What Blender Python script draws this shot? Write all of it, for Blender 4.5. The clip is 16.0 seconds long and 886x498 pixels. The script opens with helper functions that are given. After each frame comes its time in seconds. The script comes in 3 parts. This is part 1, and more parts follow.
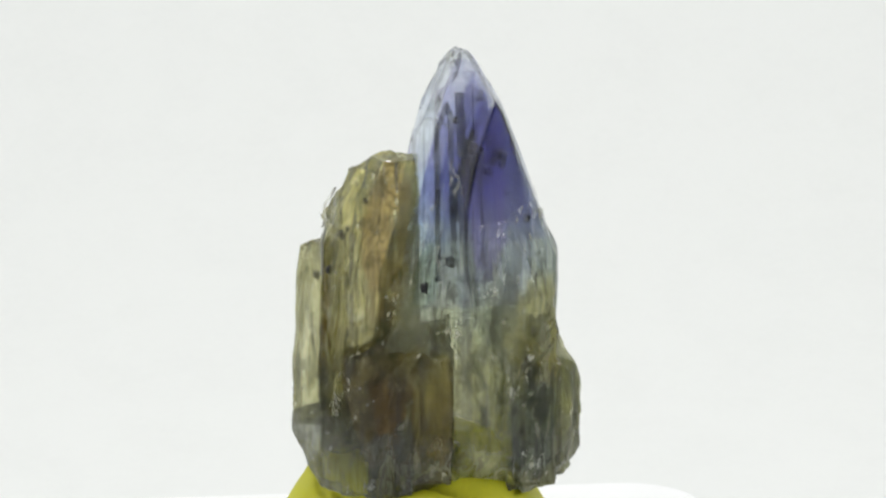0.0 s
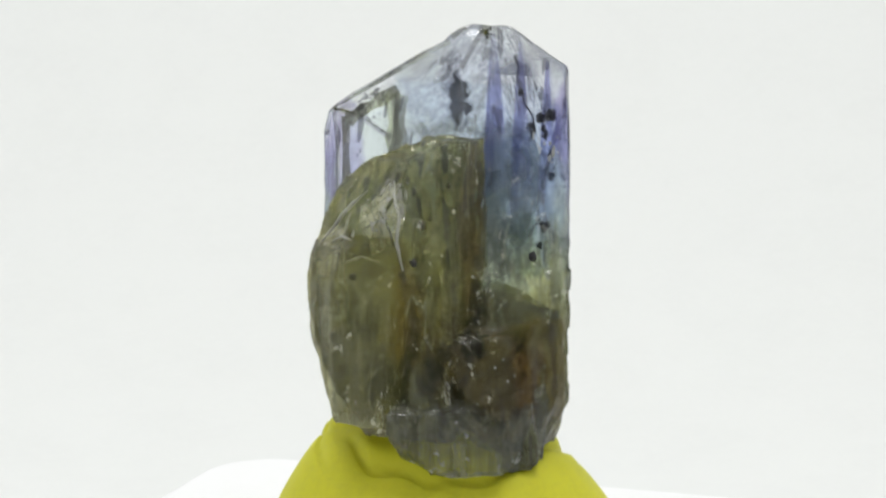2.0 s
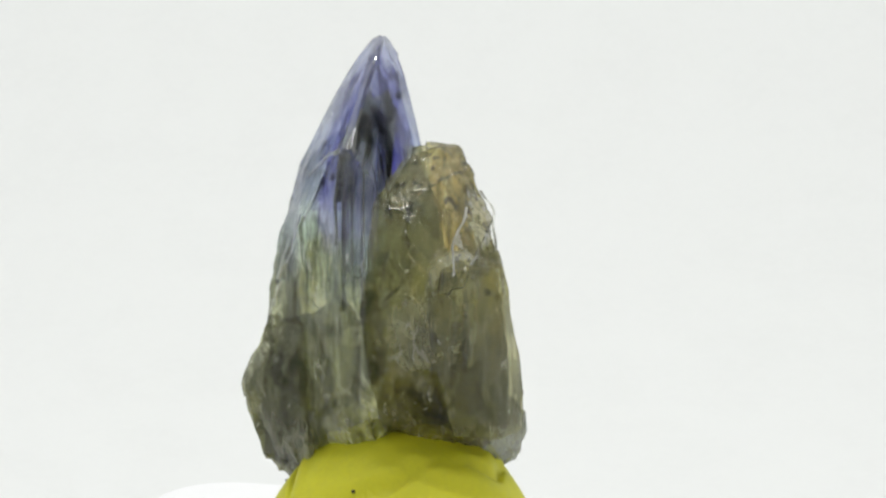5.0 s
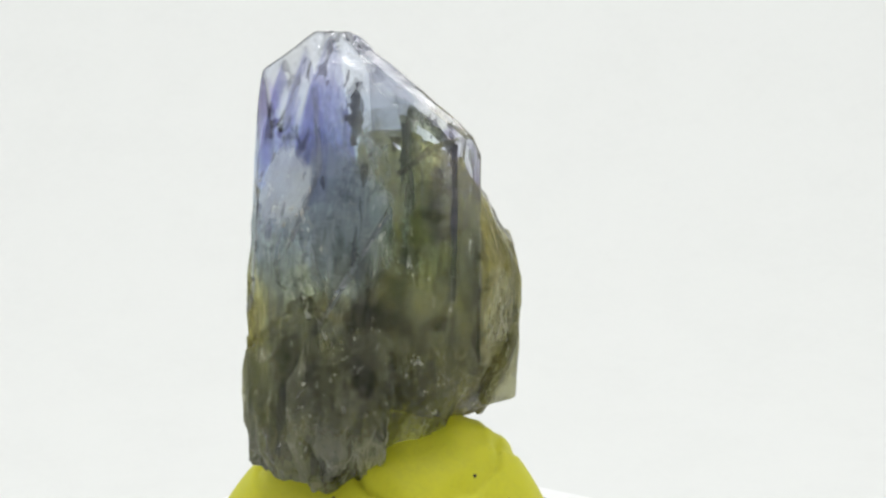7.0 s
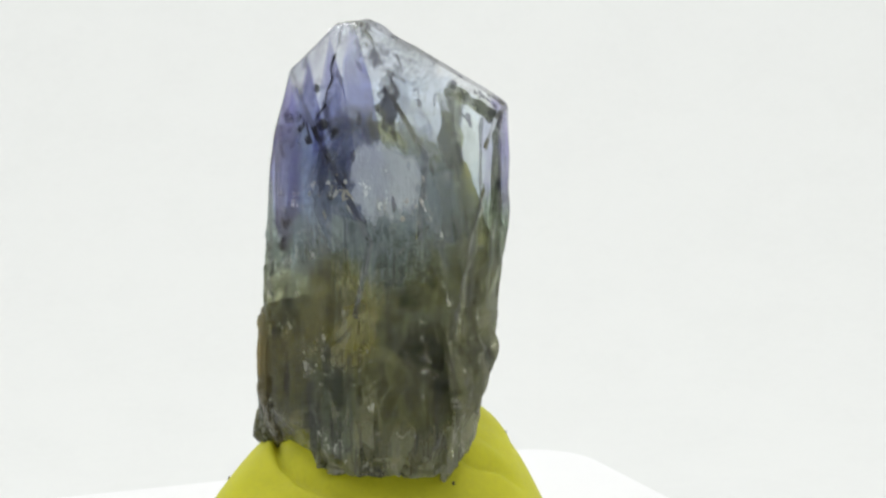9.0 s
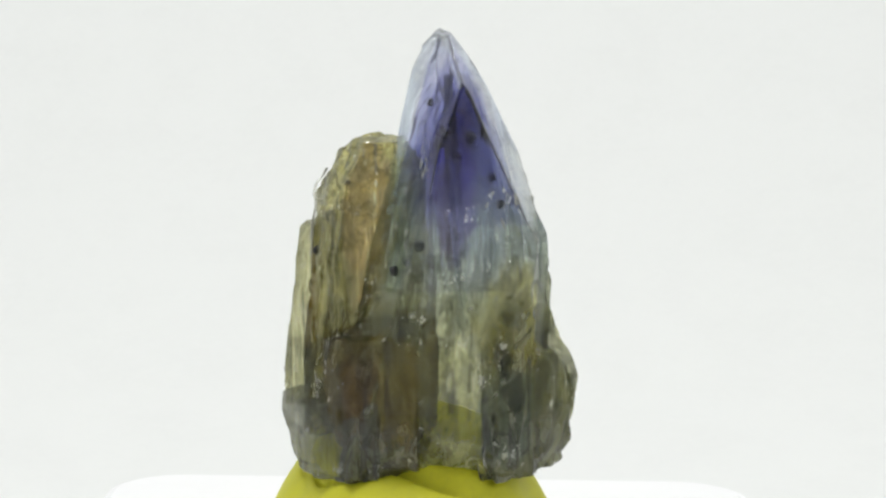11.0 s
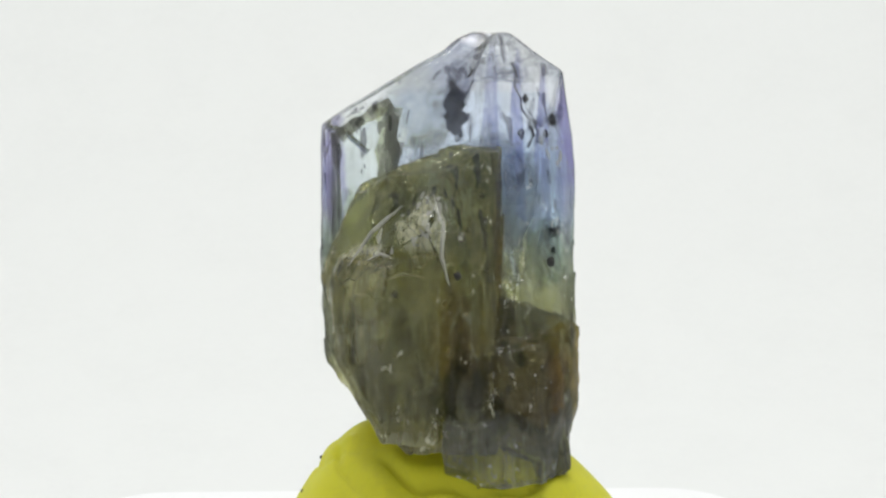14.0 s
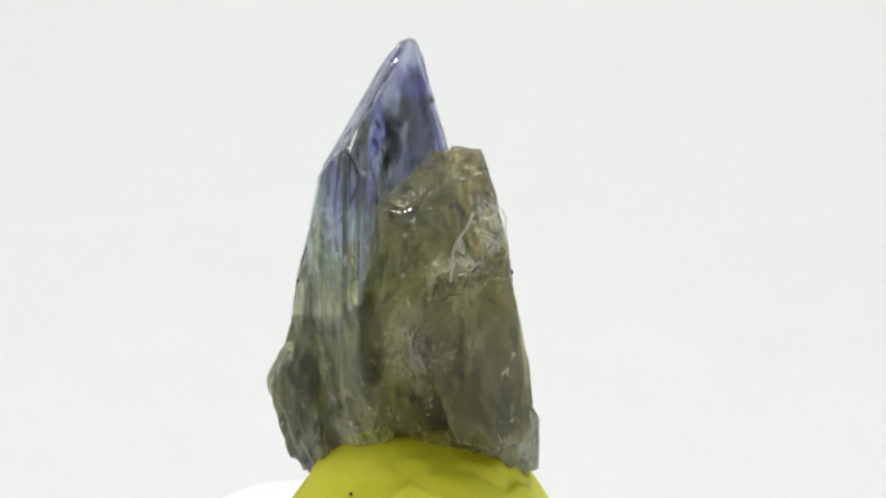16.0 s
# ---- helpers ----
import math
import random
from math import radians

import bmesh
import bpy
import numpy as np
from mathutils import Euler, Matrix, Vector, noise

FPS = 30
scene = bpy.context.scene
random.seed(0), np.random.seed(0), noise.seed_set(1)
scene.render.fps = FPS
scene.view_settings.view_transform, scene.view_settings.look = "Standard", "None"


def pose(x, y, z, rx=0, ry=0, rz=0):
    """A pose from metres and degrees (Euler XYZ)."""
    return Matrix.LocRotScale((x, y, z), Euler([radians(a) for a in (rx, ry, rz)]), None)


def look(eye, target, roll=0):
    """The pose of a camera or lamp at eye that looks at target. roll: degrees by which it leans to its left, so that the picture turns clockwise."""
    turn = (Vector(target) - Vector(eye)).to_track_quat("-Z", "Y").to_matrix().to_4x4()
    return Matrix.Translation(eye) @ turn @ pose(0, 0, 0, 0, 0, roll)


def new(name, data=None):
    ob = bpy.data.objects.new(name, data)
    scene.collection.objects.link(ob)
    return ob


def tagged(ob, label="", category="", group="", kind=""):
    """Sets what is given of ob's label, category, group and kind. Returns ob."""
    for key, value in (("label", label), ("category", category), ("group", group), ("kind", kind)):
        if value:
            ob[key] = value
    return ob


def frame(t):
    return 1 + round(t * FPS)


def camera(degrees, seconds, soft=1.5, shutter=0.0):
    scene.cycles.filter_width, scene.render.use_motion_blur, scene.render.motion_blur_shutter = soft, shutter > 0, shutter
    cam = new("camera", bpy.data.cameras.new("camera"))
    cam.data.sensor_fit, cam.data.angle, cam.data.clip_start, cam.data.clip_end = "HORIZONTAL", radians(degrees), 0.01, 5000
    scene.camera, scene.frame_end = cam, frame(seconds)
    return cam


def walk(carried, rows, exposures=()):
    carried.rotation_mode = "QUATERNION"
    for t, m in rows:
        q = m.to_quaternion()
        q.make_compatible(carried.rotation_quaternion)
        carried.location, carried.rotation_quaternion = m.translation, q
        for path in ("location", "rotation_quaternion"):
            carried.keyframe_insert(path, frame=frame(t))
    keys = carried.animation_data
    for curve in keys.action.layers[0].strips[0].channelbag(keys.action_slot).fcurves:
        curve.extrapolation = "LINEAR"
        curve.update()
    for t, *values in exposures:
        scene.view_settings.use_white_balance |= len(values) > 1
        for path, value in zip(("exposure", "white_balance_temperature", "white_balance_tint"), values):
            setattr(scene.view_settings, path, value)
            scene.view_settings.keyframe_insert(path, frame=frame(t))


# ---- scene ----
# A tanzanite crystal stuck upright in yellow putty on a white square plate that turns slowly,
# seen through a long lens against a plain white sweep. Built in millimetres, scaled by MM.
MM = 0.001
TURN = 31.758  # degrees a second, anticlockwise from above
cam = camera(15.94, 16.0, soft=2.45)
PATH = [
    (0.0, 1.93, -210.93, 61.76),
    (0.5, 2.17, -211.50, 61.94),
    (1.0, 1.72, -211.56, 61.84),
    (1.5, 1.35, -211.82, 61.12),
    (2.0, 1.93, -211.91, 60.84),
    (2.5, 2.36, -211.26, 61.17),
    (3.0, 2.59, -211.01, 61.75),
    (3.5, 2.80, -210.81, 61.84),
    (4.0, 2.88, -210.33, 62.01),
    (4.2, 3.03, -210.19, 62.06),
    (6.3, 2.14, -209.39, 61.12),
    (6.5, 2.05, -209.42, 61.06),
    (7.0, 2.24, -210.14, 61.08),
    (7.5, 2.39, -210.67, 61.06),
    (8.0, 2.75, -210.93, 61.09),
    (8.5, 2.82, -210.63, 60.33),
    (9.0, 2.70, -210.35, 59.85),
    (9.5, 2.41, -210.60, 59.72),
    (9.7, 2.37, -210.73, 60.20),
    (11.8, 2.19, -207.99, 60.27),
    (12.0, 2.10, -208.09, 60.04),
    (12.5, 1.66, -208.25, 60.19),
    (13.0, 1.61, -209.10, 60.60),
    (13.5, 1.35, -209.29, 60.93),
    (14.0, 1.31, -208.93, 61.22),
    (14.5, 1.46, -208.17, 61.41),
    (15.0, 1.39, -208.39, 61.29),
    (15.5, 1.74, -208.62, 61.88),
    (16.0, 1.89, -208.58, 61.90),
]
walk(cam, [(t, pose(x * MM, y * MM, z * MM, 79.58, 0, 0)) for t, x, y, z in PATH])

# ---------------------------------------------------------------- light
world = bpy.data.worlds.new("world")
scene.world = world
world.use_nodes = True
world.node_tree.nodes["Background"].inputs["Color"].default_value = (0.96, 0.97, 0.95, 1)
world.node_tree.nodes["Background"].inputs["Strength"].default_value = 0.25


def area_lamp(name, eye, target, sx, sy, watts, colour):
    data = bpy.data.lights.new(name, "AREA")
    data.shape, data.size, data.size_y = "RECTANGLE", sx, sy
    data.energy, data.color = watts, colour
    ob = new(name, data)
    ob.matrix_world = look(eye, target)
    return ob


area_lamp("tent_light", (0, 0.0, 0.385), (0, 0.0, 0), 0.30, 0.10, 1.03, (0.998, 0.998, 1.02))

scene.view_settings.exposure = 0.0


# ---------------------------------------------------------------- materials
class Nodes:
    """A small helper for writing node trees."""

    def __init__(self, name):
        self.mat = bpy.data.materials.new(name)
        self.mat.use_nodes = True
        self.tree = self.mat.node_tree
        self.bsdf = self.tree.nodes["Principled BSDF"]

    def add(self, kind, **inputs):
        node = self.tree.nodes.new(kind)
        for key, value in inputs.items():
            self.set(node, key.replace("_", " "), value)
        return node

    def set(self, node, key, value):
        socket = node.inputs[key]
        if isinstance(value, bpy.types.NodeSocket):
            self.tree.links.new(value, socket)
        else:
            socket.default_value = value

    def maths(self, op, a, b=0.0, clamp=False):
        node = self.tree.nodes.new("ShaderNodeMath")
        node.operation, node.use_clamp = op, clamp
        self.set(node, 0, a), self.set(node, 1, b)
        return node.outputs[0]

    def span(self, value, lo, hi, to_lo=0.0, to_hi=1.0):
        node = self.tree.nodes.new("ShaderNodeMapRange")
        node.interpolation_type = "SMOOTHSTEP"
        self.set(node, 0, value)
        for i, v in enumerate((lo, hi, to_lo, to_hi)):
            self.set(node, i + 1, v)
        return node.outputs[0]

    def ramp(self, value, stops):
        node = self.tree.nodes.new("ShaderNodeValToRGB")
        self.set(node, 0, value)
        el = node.color_ramp.elements
        while len(el) < len(stops):
            el.new(0.5)
        for e, (at, colour) in zip(el, stops):
            e.position, e.color = at, (*colour, 1)
        return node.outputs[0]

    def mix(self, fac, a, b, how="MIX"):
        node = self.tree.nodes.new("ShaderNodeMix")
        node.data_type, node.blend_type = "RGBA", how
        self.set(node, 0, fac)
        for key, v in ((6, a), (7, b)):
            self.set(node, key, v if isinstance(v, bpy.types.NodeSocket) else (*v, 1))
        return node.outputs[2]

    def coords(self, scale, shift=(0, 0, 0)):
        tc = self.tree.nodes.new("ShaderNodeTexCoord")
        mp = self.tree.nodes.new("ShaderNodeMapping")
        self.set(mp, "Vector", tc.outputs["Object"])
        mp.inputs["Scale"].default_value = [1000 * v for v in scale]
        mp.inputs["Location"].default_value = shift
        return mp.outputs[0]

    def noise(self, vector, scale=1.0, detail=4.0, rough=0.6, distort=0.0):
        node = self.add("ShaderNodeTexNoise", Vector=vector, Scale=scale, Detail=detail, Roughness=rough, Distortion=distort)
        return node.outputs["Fac"]


def crystal(name, stops, zones=(), see=(0.2, 0.6), haze=(0.3, 0.04), clear_from=26.0, shift=0.0, streak=0.75, relief=1.0, veils=1.0, foot=0.45):
    """Zoned, striated, flawed mineral. stops give the colour from z = 6 to 38 mm; zones are (centre, radii, colour, share, gain in
    clearness) in mm; see (share of light that passes straight through) and haze go from foot to tip; flaws thin out above clear_from."""
    n = Nodes(name)
    p = n.coords((1, 1, 1), (shift, 2 * shift, 0))
    tc = n.tree.nodes.new("ShaderNodeTexCoord")
    xyz = n.add("ShaderNodeSeparateXYZ", Vector=tc.outputs["Object"])
    height = n.maths("MULTIPLY", xyz.outputs[2], 1000.0)
    cloud = n.noise(p, 0.20, 3.0, 0.55)
    wobble = n.maths("MULTIPLY", n.maths("SUBTRACT", cloud, 0.5), 13.0)
    level = n.maths("ADD", height, wobble)
    zone = n.span(level, 6, 38)
    n.tree.nodes[-1].interpolation_type = "LINEAR"
    colour = n.ramp(zone, stops)
    low = n.span(level, clear_from - 3, clear_from + 3, 1.0, 0.12)
    lines = n.noise(n.coords((0.9, 0.9, 0.05), (shift, 0, shift)), 1.0, 4.0, 0.6)
    fine = n.noise(n.coords((3.2, 3.2, 0.16), (0, shift, 0)), 1.0, 3.0, 0.6)
    smoke = n.noise(n.coords((0.34, 0.34, 0.22), (shift, 0, 2 * shift)), 1.0, 7.0, 0.70, 0.5)
    grain = n.noise(n.coords((1.3, 1.3, 0.8), (2, shift, 0)), 1.0, 6.0, 0.72, 0.3)
    # colour zones with ragged borders
    ragged = n.maths("ADD", n.maths("MULTIPLY", n.maths("SUBTRACT", smoke, 0.5), 1.6), n.maths("MULTIPLY", n.maths("SUBTRACT", lines, 0.5), 0.9))
    gain = 0.0
    for centre, radii, tone, share, more in zones:
        mp = n.tree.nodes.new("ShaderNodeMapping")
        mp.vector_type = "TEXTURE"
        n.set(mp, "Vector", tc.outputs["Object"])
        mp.inputs["Location"].default_value = [c * MM for c in centre]
        mp.inputs["Scale"].default_value = [r * MM for r in radii]
        far = n.tree.nodes.new("ShaderNodeVectorMath")
        far.operation = "LENGTH"
        n.set(far, 0, mp.outputs[0])
        inside = n.span(n.maths("ADD", far.outputs["Value"], ragged), 0.72, 1.12, share, 0.0)
        colour = n.mix(inside, colour, tone)
        if more:
            gain = n.maths("ADD", gain, n.maths("MULTIPLY", inside, more))
    # cleavage blocks: upright angular patches, some dark, some pale
    bent = n.add("ShaderNodeVectorMath")
    bent.operation = "ADD"
    n.set(bent, 0, n.coords((0.62, 0.62, 0.20), (shift, 1, 3)))
    wave = n.add("ShaderNodeTexNoise", Vector=n.coords((0.8, 0.8, 0.5)), Scale=1.0, Detail=5.0, Roughness=0.7)
    soft = n.tree.nodes.new("ShaderNodeVectorMath")
    soft.operation = "SCALE"
    n.set(soft, 0, wave.outputs["Color"])
    n.set(soft, "Scale", 0.55)
    n.set(bent, 1, soft.outputs[0])
    cells = n.add("ShaderNodeTexVoronoi", Vector=bent.outputs[0], Scale=1.0)
    cells.distance = "CHEBYCHEV"
    pick = n.add("ShaderNodeSeparateColor", Color=cells.outputs["Color"])
    dark = n.maths("MULTIPLY", n.span(pick.outputs[0], 0.20, 0.26, streak, 0.0), n.span(level, clear_from - 3, clear_from + 3, 0.9, 0.0))
    colour = n.mix(dark, colour, (0.50, 0.51, 0.49), "MULTIPLY")
    pale = n.maths("MULTIPLY", n.span(pick.outputs[1], 0.78, 0.82, 0.0, 0.5 * veils), low)
    colour = n.mix(pale, colour, n.mix(0.7, colour, (0.96, 0.96, 0.84)))
    # dark clouds, streaks, fine upright lines
    colour = n.mix(n.maths("MULTIPLY", n.span(smoke, 0.39, 0.50, streak, 0.0), low), colour, (0.30, 0.31, 0.29), "MULTIPLY")
    colour = n.mix(n.maths("MULTIPLY", n.span(lines, 0.36, 0.50, streak, 0.0), low), colour, (0.58, 0.57, 0.54), "MULTIPLY")
    colour = n.mix(n.maths("MULTIPLY", n.span(fine, 0.36, 0.50, 0.8, 0.0), n.maths("MULTIPLY", low, n.span(cloud, 0.40, 0.58))), colour, (0.45, 0.44, 0.42), "MULTIPLY")
    colour = n.mix(n.maths("MULTIPLY", n.span(lines, 0.56, 0.66, 0.0, 0.6), low), colour, n.mix(0.6, colour, (0.98, 0.96, 0.82)))
    # crisp crumbs: cleavage glints put into the colour as white, and black grains
    veil = n.maths("MULTIPLY", n.span(grain, 0.575, 0.625), n.span(n.noise(p, 0.30, 4.0, 0.6, 0.5), 0.51, 0.60))
    veil = n.maths("MULTIPLY", n.maths("MULTIPLY", veil, n.span(level, clear_from + 2, clear_from + 7, 1.0, 0.25)), min(1.0, veils))
    colour = n.mix(n.maths("MULTIPLY", veil, 0.6), colour, (0.93, 0.93, 0.84))
    pit = n.maths("MULTIPLY", n.span(grain, 0.35, 0.395, 1.0, 0.0), n.span(smoke, 0.44, 0.56, 1.0, 0.12))
    colour = n.mix(n.maths("MULTIPLY", n.maths("MULTIPLY", pit, low), 0.75), colour, (0.05, 0.05, 0.045))
    web = n.add("ShaderNodeTexVoronoi", Vector=n.coords((0.40, 0.40, 0.20), (shift, 0, 0)), Scale=1.0, Detail=2.0, Roughness=0.6)
    web.feature = "DISTANCE_TO_EDGE"
    crack = n.maths("MULTIPLY", n.span(web.outputs["Distance"], 0.0, 0.022, 1.0, 0.0), n.span(cloud, 0.46, 0.56))
    colour = n.mix(n.maths("MULTIPLY", n.maths("MULTIPLY", crack, low), 0.45), colour, (0.12, 0.12, 0.12))
    seam = n.add("ShaderNodeTexVoronoi", Vector=bent.outputs[0], Scale=0.8, Detail=1.0, Roughness=0.5)
    seam.feature = "DISTANCE_TO_EDGE"
    seams = n.maths("MULTIPLY", n.span(seam.outputs["Distance"], 0.010, 0.045, 1.0, 0.0), n.span(n.noise(p, 0.26, 3.0, 0.6, 0.3), 0.50, 0.60))
    colour = n.mix(n.maths("MULTIPLY", n.maths("MULTIPLY", seams, low), 0.75 * min(1.2, veils)), colour, (0.92, 0.92, 0.78))
    crisp = n.span(n.noise(n.coords((1.1, 1.1, 0.03), (0, 3, shift)), 1.0, 2.0, 0.5), 0.36, 0.368, 1.0, 0.0)
    colour = n.mix(n.maths("MULTIPLY", crisp, n.span(level, 20, 26, 0.4, 0.8)), colour, (0.16, 0.16, 0.20))
    n.set(n.bsdf, "Base Color", colour)
    n.set(n.bsdf, "Transmission Weight", n.maths("MULTIPLY", n.span(zone, 0.25, 0.75, 0.70, 0.97), n.maths("MULTIPLY", n.span(veil, 0.0, 1.0, 1.0, 0.2), n.span(gain, -0.8, -0.2, 0.25, 1.0))))
    n.set(n.bsdf, "Roughness", n.maths("ADD", n.span(zone, 0.25, 0.8, haze[0], haze[1]), n.maths("MULTIPLY", veil, 0.1)))
    n.set(n.bsdf, "IOR", 1.62)
    n.set(n.bsdf, "Coat Weight", n.span(zone, 0.3, 0.8, 0.15, 0.4))
    n.set(n.bsdf, "Coat Roughness", 0.06)
    n.set(n.bsdf, "Coat IOR", 1.7)
    up = n.maths("ADD", n.maths("MULTIPLY", fine, 0.22), n.maths("ADD", n.maths("MULTIPLY", lines, 0.7), n.maths("MULTIPLY", smoke, n.span(level, 18, 32, 0.7, 0.1))))
    up = n.maths("ADD", up, n.maths("MULTIPLY", n.maths("MULTIPLY", pick.outputs[2], low), 0.5))
    bump = n.add("ShaderNodeBump", Height=up, Strength=0.45, Distance=0.0004 * relief)
    n.set(n.bsdf, "Normal", bump.outputs[0])
    clear = n.add("ShaderNodeBsdfTransparent", Color=n.mix(0.10, colour, (1, 1, 1)))
    glow = n.add("ShaderNodeBsdfTranslucent", Color=colour, Normal=bump.outputs[0])
    first, last = n.tree.nodes.new("ShaderNodeMixShader"), n.tree.nodes.new("ShaderNodeMixShader")
    n.set(first, 0, n.span(zone, 0.2, 0.8, 0.30, 0.04))
    n.set(first, 1, n.bsdf.outputs[0]), n.set(first, 2, glow.outputs[0])
    share = n.maths("MULTIPLY", n.span(level, clear_from - 2, clear_from + 5, see[0], see[1]), n.span(lines, 0.35, 0.65, 0.75, 1.12))
    share = n.maths("MULTIPLY", share, n.span(height, 9.5, 13.5, foot, 1.0))
    share = n.maths("SUBTRACT", n.maths("ADD", share, gain), n.maths("MULTIPLY", veil, 0.25), True)
    n.set(last, 0, share)
    n.set(last, 1, first.outputs[0]), n.set(last, 2, clear.outputs[0])
    n.tree.links.new(last.outputs[0], n.tree.nodes["Material Output"].inputs["Surface"])
    return n.mat


RUST, AMBER, DARK_GREY, CLEAR = (0.62, 0.38, 0.12), (0.82, 0.76, 0.26), (0.20, 0.20, 0.17), (0.97, 0.98, 1.0)
BLUE = [(0.0, (0.48, 0.49, 0.34)), (0.22, (0.68, 0.68, 0.40)), (0.42, (0.70, 0.74, 0.58)), (0.56, (0.64, 0.72, 0.74)), (0.72, (0.80, 0.86, 0.97)), (1.0, (0.93, 0.95, 1.0))]
BLUE_ZONES = [
    # pale blue zones with negative gain paint in bright cleavage reflections
    ((1.4, -7.0, 27.0), (2.6, 3.6, 3.6), (0.66, 0.79, 0.95), 0.9, 0.2), ((8.2, -3.6, 27.2), (2.6, 2.6, 3.4), (0.80, 0.88, 0.97), 0.9, -0.55), ((5.9, -4.8, 32.4), (1.3, 1.4, 2.8), (0.86, 0.90, 0.98), 0.8, -0.45),
    ((1.0, 4.0, 29.4), (3.5, 3.6, 6.0), CLEAR, 0.9, 0.38), ((4.4, 4.6, 28.4), (2.8, 3.0, 4.6), (0.88, 0.92, 0.84), 0.8, 0.36),
    ((4.6, 5.2, 23.2), (3.4, 2.4, 3.0), (0.58, 0.68, 0.46), 0.8, 0.0), ((8.4, -6.6, 18.6), (3.2, 3.8, 3.8), AMBER, 0.85, -0.3),
    ((7.0, 3.6, 17.0), (1.4, 1.7, 4.0), DARK_GREY, 0.8, 0.0), ((9.6, -1.2, 15.2), (1.6, 2.2, 3.2), (0.20, 0.21, 0.16), 0.85, 0.0),
    ((7.8, -7.2, 12.2), (2.6, 2.4, 3.6), (0.44, 0.50, 0.45), 0.8, 0.0), ((7.6, 0.8, 23.4), (2.0, 3.2, 2.6), (0.44, 0.49, 0.50), 0.7, 0.0),
    ((-2.1, -5.6, 18.2), (1.2, 1.2, 2.6), DARK_GREY, 0.85, 0.0), ((0.6, -8.4, 22.6), (1.6, 1.6, 2.2), (0.40, 0.54, 0.48), 0.7, 0.0),
    ((7.4, 0.0, 25.4), (2.2, 3.4, 5.0), (0.60, 0.66, 0.72), 0.8, -0.15),
    ((5.0, -9.4, 28.4), (2.0, 1.1, 6.0), (0.36, 0.30, 0.74), 0.85, -0.25), ((1.6, 6.2, 27.4), (2.8, 0.9, 4.0), (0.44, 0.41, 0.68), 0.75, -0.15),
    ((2.6, -6.6, 33.6), (2.2, 2.6, 2.6), CLEAR, 0.6, 0.25), ((6.0, -7.4, 32.6), (1.2, 1.2, 3.0), CLEAR, 0.6, 0.25),
    ((6.6, 0.2, 32.6), (1.2, 1.1, 2.6), (0.30, 0.32, 0.62), 0.75, 0.0), ((1.0, -2.3, 34.0), (1.4, 0.8, 1.7), (0.34, 0.36, 0.48), 0.7, 0.0)]
GREY_BLUE = [(0.0, (0.34, 0.32, 0.25)), (0.15, (0.56, 0.48, 0.28)), (0.30, (0.68, 0.58, 0.28)), (0.44, (0.64, 0.62, 0.44)), (0.58, (0.55, 0.63, 0.70)), (1.0, (0.66, 0.66, 0.95))]
GREY_BLUE_ZONES = [((-1.4, -9.4, 14.6), (1.7, 1.4, 3.2), RUST, 0.8, 0.0), ((-1.2, -9.2, 18.2), (2.4, 1.6, 2.2), (0.66, 0.57, 0.22), 0.8, 0.1),
                   ((-3.6, -5.6, 16.5), (1.2, 1.4, 3.0), DARK_GREY, 0.85, 0.0), ((1.2, -8.8, 20.5), (1.5, 1.5, 2.0), (0.42, 0.46, 0.52), 0.7, 0.0)]
OLIVE = [(0.0, (0.40, 0.40, 0.32)), (0.15, (0.58, 0.55, 0.33)), (0.34, (0.82, 0.77, 0.40)), (0.60, (0.86, 0.81, 0.44)), (1.0, (0.88, 0.84, 0.52))]
OLIVE_ZONES = [((-1.6, -5.4, 24.5), (2.0, 0.9, 6.5), RUST, 0.75, 0.0), ((-6.2, -2.4, 18.0), (1.4, 1.6, 4.2), RUST, 0.55, 0.0),
               # pale zones put the lit rim and its bright cleavage into the colour
               ((-6.2, -0.6, 25.6), (1.6, 2.4, 3.2), (0.84, 0.83, 0.58), 0.9, -0.55), ((-5.8, 3.4, 20.4), (1.5, 1.6, 4.4), (0.80, 0.79, 0.50), 0.7, -0.5), ((-5.4, 3.8, 22.6), (2.0, 2.2, 1.9), (0.82, 0.80, 0.54), 0.85, -0.5),
               ((-5.6, 1.0, 17.0), (1.8, 1.8, 4.0), (0.42, 0.43, 0.30), 0.7, 0.0), ((-3.2, 5.6, 18.6), (2.2, 1.6, 3.2), (0.70, 0.70, 0.46), 0.8, -0.4),
               ((-5.6, -2.6, 13.4), (2.8, 2.6, 2.6), (0.22, 0.23, 0.21), 0.8, 0.0), ((-5.0, 2.6, 12.6), (2.4, 2.0, 1.4), (0.26, 0.26, 0.22), 0.7, 0.0), ((-6.4, 0.9, 20.2), (1.2, 1.1, 1.5), (0.34, 0.34, 0.22), 0.7, 0.0)]
PALE = [(0.0, (0.70, 0.70, 0.48)), (0.4, (0.80, 0.79, 0.54)), (1.0, (0.85, 0.83, 0.62))]
SMOKE = [(0.0, (0.70, 0.70, 0.54)), (0.3, (0.80, 0.80, 0.62)), (1.0, (0.82, 0.82, 0.66))]
ASH = [(0.0, (0.52, 0.54, 0.50)), (0.3, (0.64, 0.65, 0.58)), (1.0, (0.74, 0.72, 0.58))]
mat_main = crystal("zoned_blue_crystal", BLUE, BLUE_ZONES, (0.62, 0.55), (0.12, 0.015), 25.0, 0.0, 0.8)
mat_front = crystal("cloudy_blue_crystal", GREY_BLUE, GREY_BLUE_ZONES, (0.58, 0.64), (0.14, 0.08), 30.0, 5.0, 0.85)
